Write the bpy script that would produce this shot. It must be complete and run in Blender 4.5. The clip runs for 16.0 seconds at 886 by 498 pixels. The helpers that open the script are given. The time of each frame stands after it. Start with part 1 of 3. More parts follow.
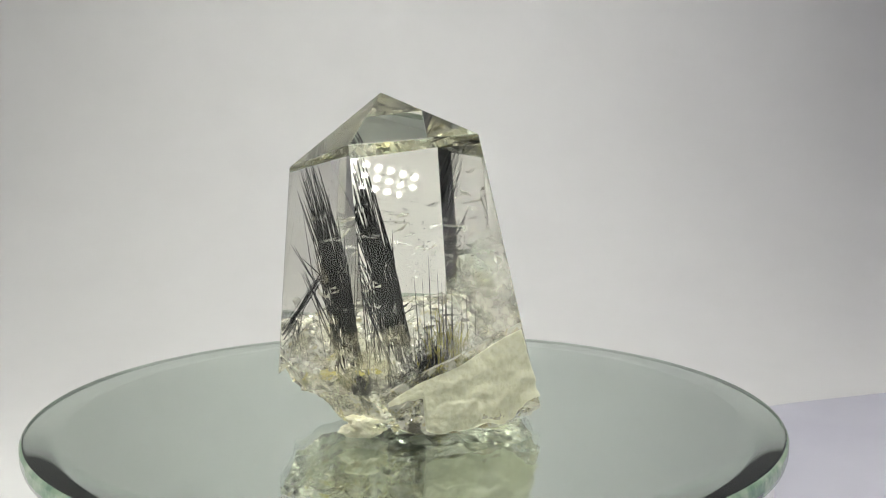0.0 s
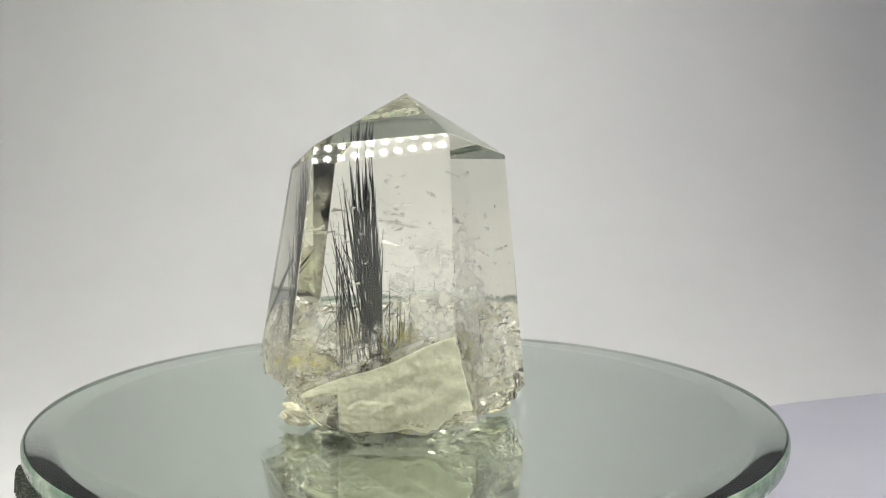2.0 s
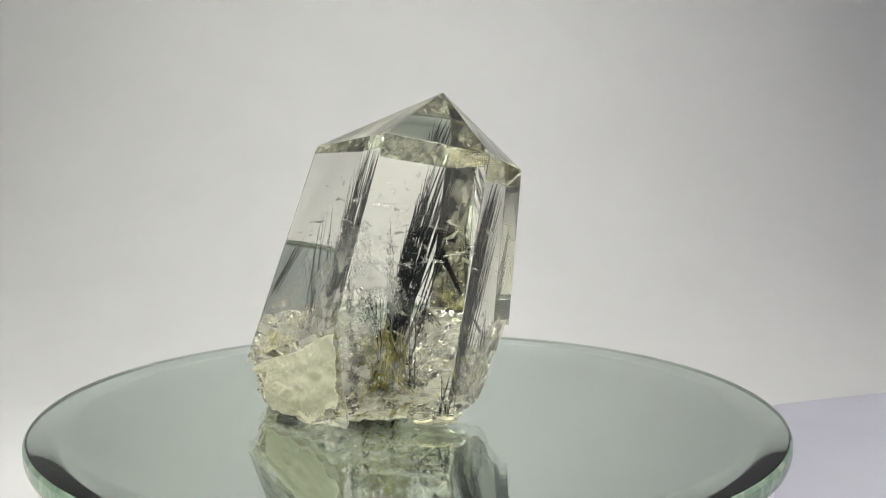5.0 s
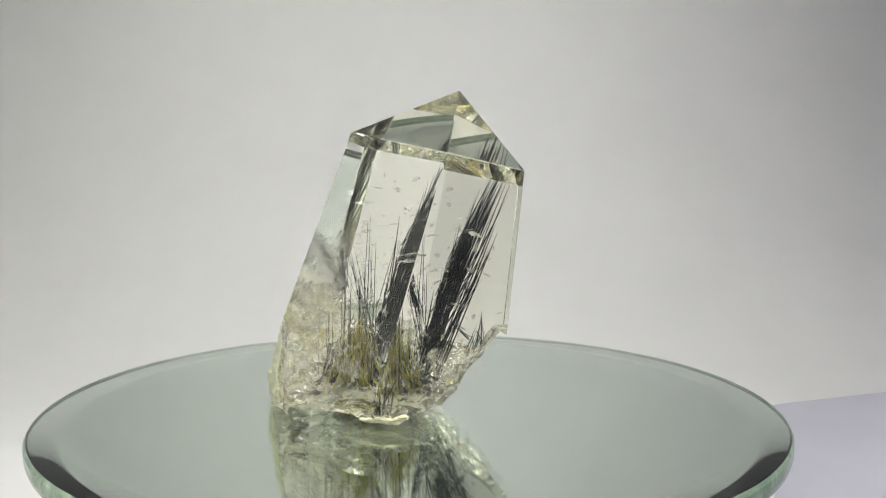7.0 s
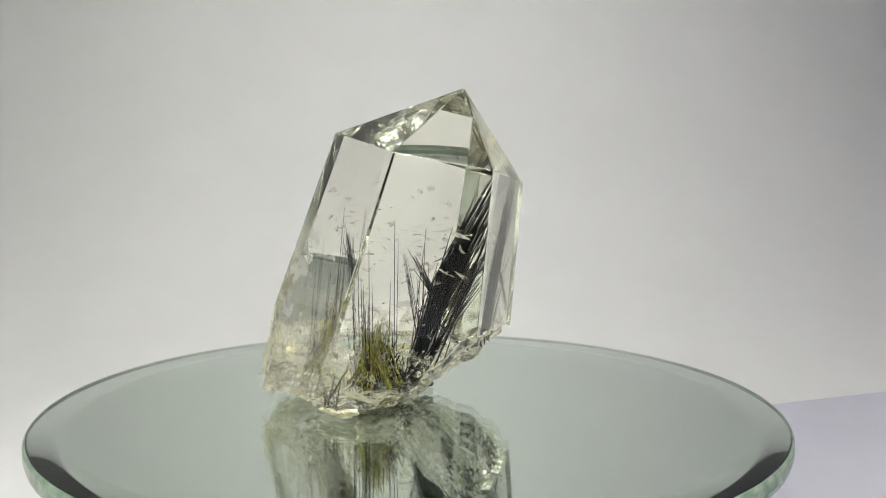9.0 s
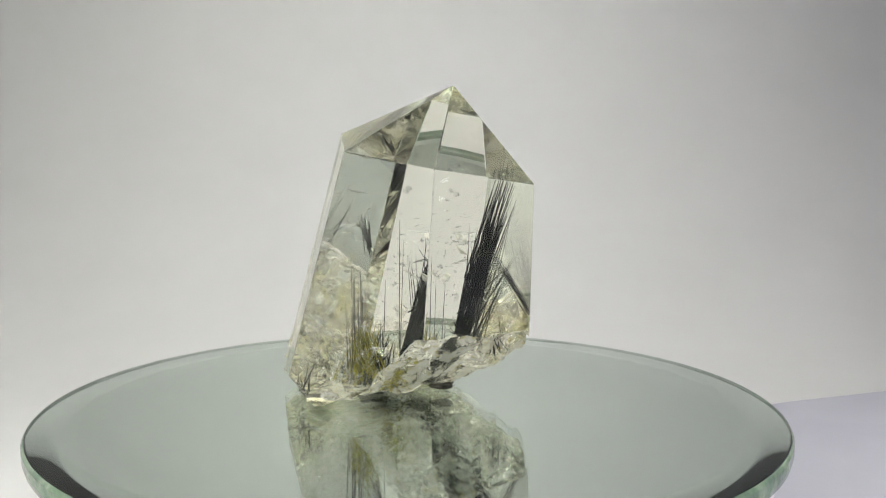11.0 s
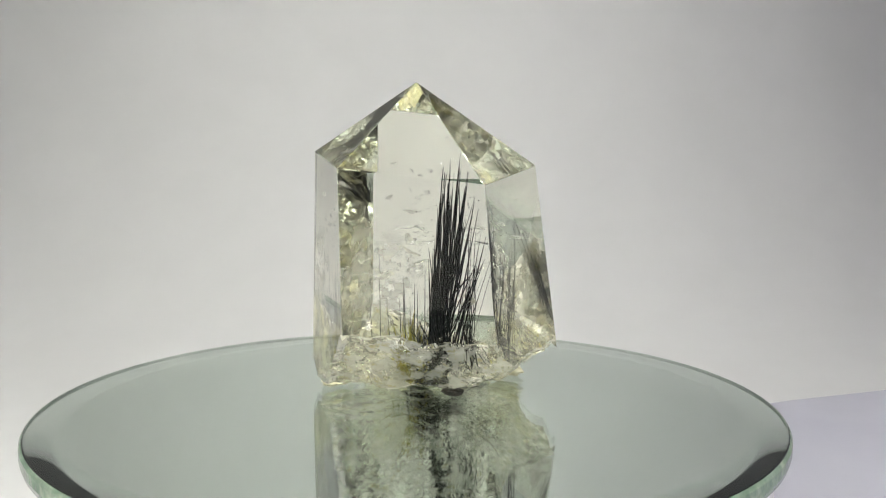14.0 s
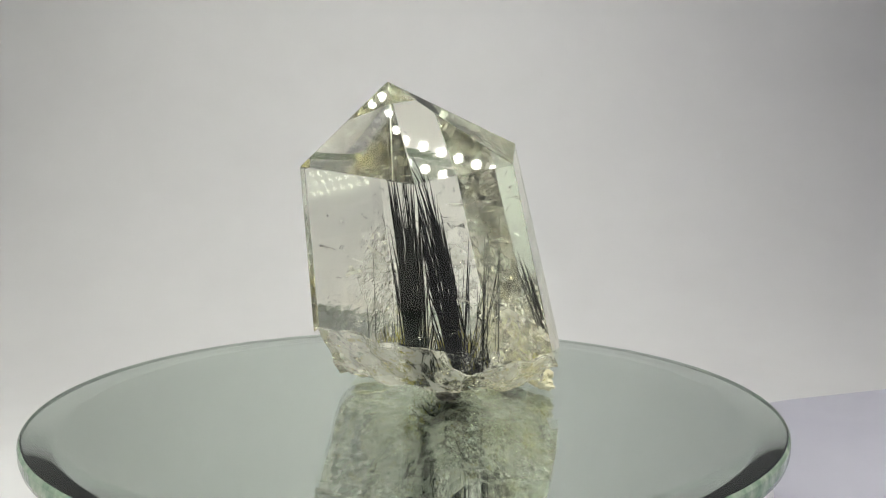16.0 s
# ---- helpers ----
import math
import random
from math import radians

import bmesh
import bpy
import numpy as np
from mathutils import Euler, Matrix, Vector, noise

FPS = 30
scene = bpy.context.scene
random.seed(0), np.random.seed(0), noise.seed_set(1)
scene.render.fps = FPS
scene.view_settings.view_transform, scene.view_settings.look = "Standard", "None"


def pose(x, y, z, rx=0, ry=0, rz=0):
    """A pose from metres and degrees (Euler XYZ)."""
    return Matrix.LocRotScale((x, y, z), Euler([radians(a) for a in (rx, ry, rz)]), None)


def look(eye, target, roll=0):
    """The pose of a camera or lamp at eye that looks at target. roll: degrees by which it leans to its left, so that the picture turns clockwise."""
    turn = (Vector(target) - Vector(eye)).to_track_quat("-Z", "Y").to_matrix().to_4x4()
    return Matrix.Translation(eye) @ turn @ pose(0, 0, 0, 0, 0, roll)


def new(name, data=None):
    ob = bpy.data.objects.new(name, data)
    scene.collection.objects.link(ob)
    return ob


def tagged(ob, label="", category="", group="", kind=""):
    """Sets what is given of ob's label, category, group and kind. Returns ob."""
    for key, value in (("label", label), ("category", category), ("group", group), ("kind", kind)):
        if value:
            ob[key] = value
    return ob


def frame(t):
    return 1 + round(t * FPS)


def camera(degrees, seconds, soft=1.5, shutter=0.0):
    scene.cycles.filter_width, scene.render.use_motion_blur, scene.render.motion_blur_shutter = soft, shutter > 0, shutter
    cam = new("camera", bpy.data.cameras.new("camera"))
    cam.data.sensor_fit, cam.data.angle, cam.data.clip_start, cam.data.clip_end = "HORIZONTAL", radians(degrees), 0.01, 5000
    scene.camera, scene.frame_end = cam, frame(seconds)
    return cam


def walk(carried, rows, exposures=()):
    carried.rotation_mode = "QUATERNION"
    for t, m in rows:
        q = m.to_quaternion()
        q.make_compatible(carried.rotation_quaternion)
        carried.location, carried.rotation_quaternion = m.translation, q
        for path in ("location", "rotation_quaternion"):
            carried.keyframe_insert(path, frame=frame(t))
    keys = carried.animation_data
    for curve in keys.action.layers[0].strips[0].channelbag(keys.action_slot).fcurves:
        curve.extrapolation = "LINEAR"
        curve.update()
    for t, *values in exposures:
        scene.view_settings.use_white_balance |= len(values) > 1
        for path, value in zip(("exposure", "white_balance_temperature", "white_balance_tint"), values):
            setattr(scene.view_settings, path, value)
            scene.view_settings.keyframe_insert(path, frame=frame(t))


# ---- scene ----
MM = 0.001
MIRROR_Z = -0.6          # mm, the top of the mirror
TURN = -15.156          # degrees a second, clockwise from above
SECONDS = 16.0

# ---------------------------------------------------------------- camera
cam = camera(52.07, SECONDS, soft=1.1)
EYE = Vector((0.00176, -0.15081, 0.03897))


def camera_pose(t):
    tilt = 0.09391 - 0.00003 * t + 0.0000164 * t * t
    yaw = 0.02342
    way = Vector((math.sin(yaw) * math.cos(tilt), math.cos(yaw) * math.cos(tilt), -math.sin(tilt)))
    return look(EYE, EYE + way, 0.21)


walk(cam, [(k * 1.0, camera_pose(k * 1.0)) for k in range(17)],
     [(0, 0.0), (15.1, 0.0), (15.5, -0.09), (16, -0.09)])

# ---------------------------------------------------------------- light and exposure
scene.view_settings.exposure = 0.0
LED_STRENGTH = 54.0
world = bpy.data.worlds.new("world")
scene.world = world
world.use_nodes = True
world.node_tree.nodes["Background"].inputs[0].default_value = (0.78, 0.82, 1.0, 1)
world.node_tree.nodes["Background"].inputs[1].default_value = 0.2


# ---------------------------------------------------------------- materials
def material(name):
    m = bpy.data.materials.new(name)
    m.use_nodes = True
    nt = m.node_tree
    nt.nodes.clear()
    out = nt.nodes.new("ShaderNodeOutputMaterial")
    return m, nt, out


def node(nt, kind, **values):
    n = nt.nodes.new(kind)
    for k, v in values.items():
        n.inputs[k.replace("_", " ")].default_value = v
    return n


def ramp(nt, source, stops):
    r = nt.nodes.new("ShaderNodeValToRGB")
    while len(r.color_ramp.elements) < len(stops):
        r.color_ramp.elements.new(0.5)
    for e, (p, c) in zip(r.color_ramp.elements, stops):
        e.position, e.color = p, (*c, 1)
    nt.links.new(source, r.inputs[0])
    return r.outputs[0]


def textured(name, colours, scale, roughness=0.6, metallic=0.0, bump=0.0, bump_scale=None, detail=6.0, specular=0.5):
    m, nt, out = material(name)
    p = node(nt, "ShaderNodeBsdfPrincipled", Roughness=roughness, Metallic=metallic)
    p.inputs["Specular IOR Level"].default_value = specular
    co = nt.nodes.new("ShaderNodeTexCoord")
    n = node(nt, "ShaderNodeTexNoise", Scale=scale, Detail=detail, Roughness=0.6)
    nt.links.new(co.outputs["Object"], n.inputs["Vector"])
    k = len(colours) - 1
    nt.links.new(ramp(nt, n.outputs["Fac"], [(0.3 + 0.4 * i / k, c) for i, c in enumerate(colours)]), p.inputs["Base Color"])
    if bump:
        b = node(nt, "ShaderNodeBump", Strength=bump, Distance=0.0004)
        n2 = node(nt, "ShaderNodeTexNoise", Scale=bump_scale or scale * 5, Detail=5.0)
        nt.links.new(co.outputs["Object"], n2.inputs["Vector"])
        nt.links.new(n2.outputs["Fac"], b.inputs["Height"])
        nt.links.new(b.outputs["Normal"], p.inputs["Normal"])
    nt.links.new(p.outputs[0], out.inputs[0])
    return m


def quartz(name, colour, rough, bump, scale, cloud=0.0, cloud_scale=180.0, cloud_colour=(0.85, 0.84, 0.74)):
    """Clear quartz; cloud: how much of the surface is milky."""
    m, nt, out = material(name)
    g = node(nt, "ShaderNodeBsdfGlass", Color=(*colour, 1), Roughness=rough, IOR=1.545)
    co = nt.nodes.new("ShaderNodeTexCoord")
    n = node(nt, "ShaderNodeTexNoise", Scale=scale, Detail=4.0)
    nt.links.new(co.outputs["Object"], n.inputs["Vector"])
    if bump:
        b = node(nt, "ShaderNodeBump", Strength=bump, Distance=0.0005)
        nt.links.new(n.outputs["Fac"], b.inputs["Height"])
        nt.links.new(b.outputs["Normal"], g.inputs["Normal"])
    last = g.outputs[0]
    if cloud:
        d = node(nt, "ShaderNodeBsdfTranslucent", Color=(*cloud_colour, 1))
        d2 = node(nt, "ShaderNodeBsdfDiffuse", Color=(*cloud_colour, 1))
        both = node(nt, "ShaderNodeMixShader", Fac=0.5)
        nt.links.new(d.outputs[0], both.inputs[1]), nt.links.new(d2.outputs[0], both.inputs[2])
        n4 = node(nt, "ShaderNodeTexNoise", Scale=cloud_scale * 2.2, Detail=5.0, Roughness=0.7)
        nt.links.new(co.outputs["Object"], n4.inputs["Vector"])
        tone = ramp(nt, n4.outputs["Fac"], [(0.3, (0.3, 0.25, 0.1)), (0.38, (0.74, 0.68, 0.4)), (0.47, cloud_colour), (0.7, (0.95, 0.94, 0.86))])
        nt.links.new(tone, d.inputs[0]), nt.links.new(tone, d2.inputs[0])
        n3 = node(nt, "ShaderNodeTexNoise", Scale=cloud_scale, Detail=6.0, Roughness=0.65)
        nt.links.new(co.outputs["Object"], n3.inputs["Vector"])
        f = ramp(nt, n3.outputs["Fac"], [(0.47, (cloud * 0.12,) * 3), (0.54, (cloud * 1.5,) * 3)])
        mix = nt.nodes.new("ShaderNodeMixShader")
        nt.links.new(f, mix.inputs[0]), nt.links.new(last, mix.inputs[1]), nt.links.new(both.outputs[0], mix.inputs[2])
        last = mix.outputs[0]
    nt.links.new(last, out.inputs[0])
    return m


def etched_quartz(name, colour):
    """Polished quartz whose lower corner is pitted and frosty, with a ragged upper limit."""
    m, nt, out = material(name)
    g = node(nt, "ShaderNodeBsdfGlass", Color=(*colour, 1), IOR=1.545)
    co = nt.nodes.new("ShaderNodeTexCoord")
    sep = nt.nodes.new("ShaderNodeSeparateXYZ")
    nt.links.new(co.outputs["Object"], sep.inputs[0])

    def calc(op, a, b, c=None):
        n = nt.nodes.new("ShaderNodeMath")
        n.operation = op
        for i, v in enumerate((a, b, c)):
            if v is None:
                continue
            if isinstance(v, (int, float)):
                n.inputs[i].default_value = v
            else:
                nt.links.new(v, n.inputs[i])
        return n.outputs[0]

    def step(value, low, high):
        n = nt.nodes.new("ShaderNodeMapRange")
        n.interpolation_type = "SMOOTHSTEP"
        n.inputs["From Min"].default_value, n.inputs["From Max"].default_value = low, high
        nt.links.new(value, n.inputs["Value"])
        return n.outputs["Result"]
    patch = node(nt, "ShaderNodeTexNoise", Scale=260.0, Detail=4.0, Roughness=0.65)
    pits = node(nt, "ShaderNodeTexVoronoi", Scale=750.0)
    grain = node(nt, "ShaderNodeTexNoise", Scale=900.0, Detail=3.0)
    for n in (patch, pits, grain):
        nt.links.new(co.outputs["Object"], n.inputs["Vector"])
    shift = calc("MULTIPLY_ADD", patch.outputs["Fac"], 0.012, -0.006)
    out_way = calc("ADD", calc("MULTIPLY_ADD", sep.outputs[0], 0.8, calc("MULTIPLY", sep.outputs[1], -0.6)), shift)
    height = calc("MULTIPLY_ADD", shift, 1.6, sep.outputs[2])
    corner = calc("MULTIPLY", step(calc("MULTIPLY_ADD", sep.outputs[2], 0.34, out_way), 0.0232, 0.0262), step(height, 0.031, 0.024))
    low = calc("MULTIPLY", step(height, 0.008, 0.003), 0.4)
    other = calc("MULTIPLY", step(calc("MULTIPLY_ADD", sep.outputs[2], 0.25, calc("ADD", sep.outputs[0], shift)), 0.0175, 0.021), step(height, 0.021, 0.014))
    mask = calc("MAXIMUM", calc("MAXIMUM", corner, calc("MULTIPLY", other, 0.2)), low)
    relief = calc("MULTIPLY", calc("ADD", pits.outputs["Distance"], grain.outputs["Fac"]), mask)
    b = node(nt, "ShaderNodeBump", Strength=0.16, Distance=0.0004)
    nt.links.new(relief, b.inputs["Height"])
    nt.links.new(b.outputs["Normal"], g.inputs["Normal"])
    nt.links.new(calc("MULTIPLY", mask, 0.008), g.inputs["Roughness"])
    milk = node(nt, "ShaderNodeBsdfTranslucent", Color=(0.88, 0.87, 0.78, 1))
    milk2 = node(nt, "ShaderNodeBsdfDiffuse", Color=(0.88, 0.87, 0.78, 1))
    both = node(nt, "ShaderNodeMixShader", Fac=0.5)
    nt.links.new(milk.outputs[0], both.inputs[1]), nt.links.new(milk2.outputs[0], both.inputs[2])
    mix = nt.nodes.new("ShaderNodeMixShader")
    nt.links.new(calc("MULTIPLY", calc("MULTIPLY", mask, step(patch.outputs["Fac"], 0.4, 0.6)), 0.5), mix.inputs[0])
    nt.links.new(g.outputs[0], mix.inputs[1]), nt.links.new(both.outputs[0], mix.inputs[2])
    nt.links.new(mix.outputs[0], out.inputs[0])
    return m


def thin(name, colour, opacity, scale, shine=0.3, least=0.0, gloss=0.12):
    """A veil or stain inside the crystal: patchy, thin, half see-through."""
    m, nt, out = material(name)
    t = node(nt, "ShaderNodeBsdfTransparent", Color=(1, 1, 1, 1))
    d = node(nt, "ShaderNodeBsdfDiffuse", Color=(*colour, 1))
    tr = node(nt, "ShaderNodeBsdfTranslucent", Color=(*colour, 1))
    gl = node(nt, "ShaderNodeBsdfGlossy", Color=(0.95, 0.95, 0.92, 1), Roughness=gloss)
    a = node(nt, "ShaderNodeMixShader", Fac=0.5)
    b = node(nt, "ShaderNodeMixShader", Fac=shine)
    c = nt.nodes.new("ShaderNodeMixShader")
    co = nt.nodes.new("ShaderNodeTexCoord")
    n = node(nt, "ShaderNodeTexNoise", Scale=scale, Detail=5.0, Roughness=0.7)
    nt.links.new(co.outputs["Object"], n.inputs["Vector"])
    nt.links.new(ramp(nt, n.outputs["Fac"], [(0.4, (least,) * 3), (0.62, (opacity,) * 3)]), c.inputs[0])
    bump = node(nt, "ShaderNodeBump", Strength=0.8, Distance=0.0003)
    nt.links.new(n.outputs["Fac"], bump.inputs["Height"])
    nt.links.new(bump.outputs["Normal"], d.inputs["Normal"]), nt.links.new(bump.outputs["Normal"], gl.inputs["Normal"])
    nt.links.new(d.outputs[0], a.inputs[1]), nt.links.new(tr.outputs[0], a.inputs[2])
    nt.links.new(a.outputs[0], b.inputs[1]), nt.links.new(gl.outputs[0], b.inputs[2])
    nt.links.new(t.outputs[0], c.inputs[1]), nt.links.new(b.outputs[0], c.inputs[2])
    nt.links.new(c.outputs[0], out.inputs[0])
    return m


def backlit(name, colours, scale, relief, see=0.0):
    """A thin cream crust through which the light inside the crystal shines."""
    m, nt, out = material(name)
    d = node(nt, "ShaderNodeBsdfDiffuse", Roughness=0.6)
    tr = nt.nodes.new("ShaderNodeBsdfTranslucent")
    gl = node(nt, "ShaderNodeBsdfGlossy", Color=(1, 1, 1, 1), Roughness=0.35)
    co = nt.nodes.new("ShaderNodeTexCoord")
    n = node(nt, "ShaderNodeTexNoise", Scale=scale, Detail=6.0, Roughness=0.6)
    n2 = node(nt, "ShaderNodeTexNoise", Scale=relief, Detail=5.0, Roughness=0.6, Distortion=1.5)
    for n1 in (n, n2):
        nt.links.new(co.outputs["Object"], n1.inputs["Vector"])
    k = len(colours) - 1
    tone = ramp(nt, n.outputs["Fac"], [(0.3 + 0.4 * i / k, c) for i, c in enumerate(colours)])
    b = node(nt, "ShaderNodeBump", Strength=0.5, Distance=0.0004)
    nt.links.new(n2.outputs["Fac"], b.inputs["Height"])
    a, c = node(nt, "ShaderNodeMixShader", Fac=0.12), node(nt, "ShaderNodeMixShader", Fac=0.06)
    for sh in (d, tr):
        nt.links.new(tone, sh.inputs["Color"]), nt.links.new(b.outputs["Normal"], sh.inputs["Normal"])
    nt.links.new(b.outputs["Normal"], gl.inputs["Normal"])
    nt.links.new(d.outputs[0], a.inputs[1]), nt.links.new(tr.outputs[0], a.inputs[2])
    nt.links.new(a.outputs[0], c.inputs[1]), nt.links.new(gl.outputs[0], c.inputs[2])
    clear = node(nt, "ShaderNodeBsdfTransparent", Color=(1, 1, 1, 1))
    e = node(nt, "ShaderNodeMixShader", Fac=see)
    nt.links.new(c.outputs[0], e.inputs[1]), nt.links.new(clear.outputs[0], e.inputs[2])
    nt.links.new(e.outputs[0], out.inputs[0])
    return m


def glowing(name, colour, strength):
    m, nt, out = material(name)
    e = node(nt, "ShaderNodeEmission", Color=(*colour, 1), Strength=strength)
    nt.links.new(e.outputs[0], out.inputs[0])
    return m


def plain_glass(name, colour, rough=0.0):
    m, nt, out = material(name)
    g = node(nt, "ShaderNodeBsdfGlass", Color=(*colour, 1), Roughness=rough, IOR=1.52)
    nt.links.new(g.outputs[0], out.inputs[0])
    return m


def silvering(name, colour):
    m, nt, out = material(name)
    g = node(nt, "ShaderNodeBsdfGlossy", Color=(*colour, 1), Roughness=0.0)
    nt.links.new(g.outputs[0], out.inputs[0])
    return m


PAPER = textured("white backdrop sheet", [(0.76, 0.755, 0.745), (0.79, 0.785, 0.775)], 30, 0.75, bump=0.03, bump_scale=900, specular=0.2)
WALL = textured("dim wall paint", [(0.06, 0.065, 0.07), (0.08, 0.085, 0.09)], 3, 0.8)
# Unseen east side, greyed so the backdrop's right turns dimmer and cooler.
SHADE_SIDE = textured("grey lavender dimming side", [(0.55, 0.54, 0.61), (0.6, 0.59, 0.66)], 60, 0.8, bump=0.1, bump_scale=800, specular=0.2)
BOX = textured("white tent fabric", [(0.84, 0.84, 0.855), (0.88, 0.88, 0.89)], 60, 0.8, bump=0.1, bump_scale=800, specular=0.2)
PLASTIC = textured("white turntable plastic", [(0.72, 0.72, 0.7), (0.76, 0.76, 0.74)], 80, 0.4, bump=0.02)
BLACK = textured("black rubber", [(0.012, 0.012, 0.012), (0.03, 0.03, 0.028)], 400, 0.7, bump=0.3)
PAD = textured("speckled dark foam pad", [(0.01, 0.012, 0.01), (0.03, 0.035, 0.025), (0.2, 0.22, 0.15)], 1500, 0.8, bump=0.6)
LED = glowing("white led light", (0.994, 1.0, 0.93), LED_STRENGTH)
# Lavender grey that paints the turntable's shadow on the backdrop floor.
SHADOW_TONE = textured("lavender grey shadow tone", [(0.46, 0.455, 0.53), (0.5, 0.495, 0.56)], 25, 0.8, bump=0.03, bump_scale=900, specular=0.2)
BOARD = textured("white led board", [(0.7, 0.7, 0.68), (0.75, 0.75, 0.73)], 100, 0.4)
MIRROR_GLASS = plain_glass("greenish mirror glass", (0.928, 0.972, 0.95))
GROUND_EDGE = textured("ground green glass edge", [(0.08, 0.15, 0.1), (0.17, 0.25, 0.17), (0.33, 0.4, 0.3)], 260, 0.16, bump=0.2, bump_scale=900)
SILVER = silvering("mirror silvering", (0.87, 0.88, 0.85))
CLEAR = etched_quartz("clear polished quartz", (0.986, 0.985, 0.936))
BROKEN = quartz("broken quartz surface", (0.986, 0.979, 0.9), 0.0, 0.12, 520, 0.3, 300, (0.93, 0.92, 0.81))
NEEDLE = textured("black tourmaline needle", [(0.002, 0.0024, 0.0024), (0.007, 0.008, 0.007)], 900, 0.42, specular=0.1)
GREEN_NEEDLE = textured("olive needle", [(0.04, 0.037, 0.007), (0.2, 0.18, 0.025), (0.5, 0.46, 0.07)], 600, 0.4, specular=0.25)
CLAY = textured("cream clay film", [(0.52, 0.48, 0.3), (0.74, 0.71, 0.53), (0.84, 0.82, 0.66)], 420, 0.6, bump=1.0, bump_scale=700)
CRACK = thin("bright crack film", (0.85, 0.85, 0.8), 0.85, 300, 0.8)
SHARD = thin("pale fracture film", (0.85, 0.84, 0.72), 0.95, 200, 0.3)
WISP = thin("grey wisp", (0.3, 0.3, 0.28), 0.6, 700, 0.25)
CLAY_FILM = backlit("thin cream clay film", [(0.78, 0.77, 0.57), (0.92, 0.92, 0.74), (0.95, 0.95, 0.81)], 1300, 1500, 0.2)
FRACTURE = thin("mirror-bright fracture", (0.9, 0.9, 0.82), 0.75, 160, 0.9, 0.1, 0.03)
VEIL = thin("milky veil", (0.93, 0.92, 0.76), 0.65, 500, 0.55)
STAIN = thin("lemon yellow stain", (0.88, 0.8, 0.26), 0.45, 200, 0.03, 0.05)
TINT = thin("beige cloudy tint", (0.84, 0.76, 0.5), 0.25, 140, 0.03, 0.06)
HAZE = thin("milky inner haze", (0.95, 0.93, 0.87), 0.15, 120, 0.05, 0.02)
# White colour that stands in for light sparkling on inner fractures.
GLINT = thin("painted white glint", (0.97, 0.97, 0.9), 1.0, 100, 0.45, 0.5)
SPECK = textured("dark mineral speck", [(0.01, 0.01, 0.008), (0.05, 0.045, 0.03)], 900, 0.5)
DUST = textured("pale dust", [(0.6, 0.6, 0.58), (0.8, 0.8, 0.78)], 900, 0.8)


# ---------------------------------------------------------------- mesh helpers
def finish(bm, scale=MM):
    bmesh.ops.scale(bm, vec=(scale,) * 3, verts=bm.verts)
    bmesh.ops.recalc_face_normals(bm, faces=bm.faces)
    return bm


def part(name, bm, mats, parent=None, label="", smooth=False):
    me = bpy.data.meshes.new(name)
    for f in bm.faces:
        f.smooth = smooth
    bm.to_mesh(me)
    bm.free()
    for m in (mats if isinstance(mats, (list, tuple)) else [mats]):
        me.materials.append(m)
    ob = new(name, me)
    if parent:
        ob.parent = parent
    if label:
        tagged(ob, label)
    return ob


def box(bm, lo, hi, bevel=0.0):
    made = bmesh.ops.create_cube(bm, size=1.0)["verts"]
    for v in made:
        v.co = Vector([lo[i] + (v.co[i] + 0.5) * (hi[i] - lo[i]) for i in range(3)])
    if bevel:
        edges = list({e for v in made for e in v.link_edges})
        bmesh.ops.bevel(bm, geom=edges, offset=bevel, segments=2, affect="EDGES", profile=0.5)
    return bm


def lathe(profile, segments=160, closed=True):
    """A solid of revolution round z from (radius, height, material) points."""
    bm = bmesh.new()
    rings = []
    for r, z, _ in profile:
        if r < 1e-6:
            rings.append([bm.verts.new((0, 0, z))])
        else:
            rings.append([bm.verts.new((r * math.cos(2 * math.pi * k / segments), r * math.sin(2 * math.pi * k / segments), z)) for k in range(segments)])
    for (a, b), (_, _, mi) in zip(zip(rings, rings[1:]), profile[1:]):
        for k in range(segments):
            q = (k + 1) % segments
            if len(a) == 1:
                f = bm.faces.new((a[0], b[k], b[q]))
            elif len(b) == 1:
                f = bm.faces.new((a[k], a[q], b[0]))
            else:
                f = bm.faces.new((a[k], a[q], b[q], b[k]))
            f.material_index = mi
    return bm


FLOOR = -0.028
TENT_X, TENT_BACK, TENT_FRONT, TENT_TOP = 0.24, 0.3, -0.29, 0.27


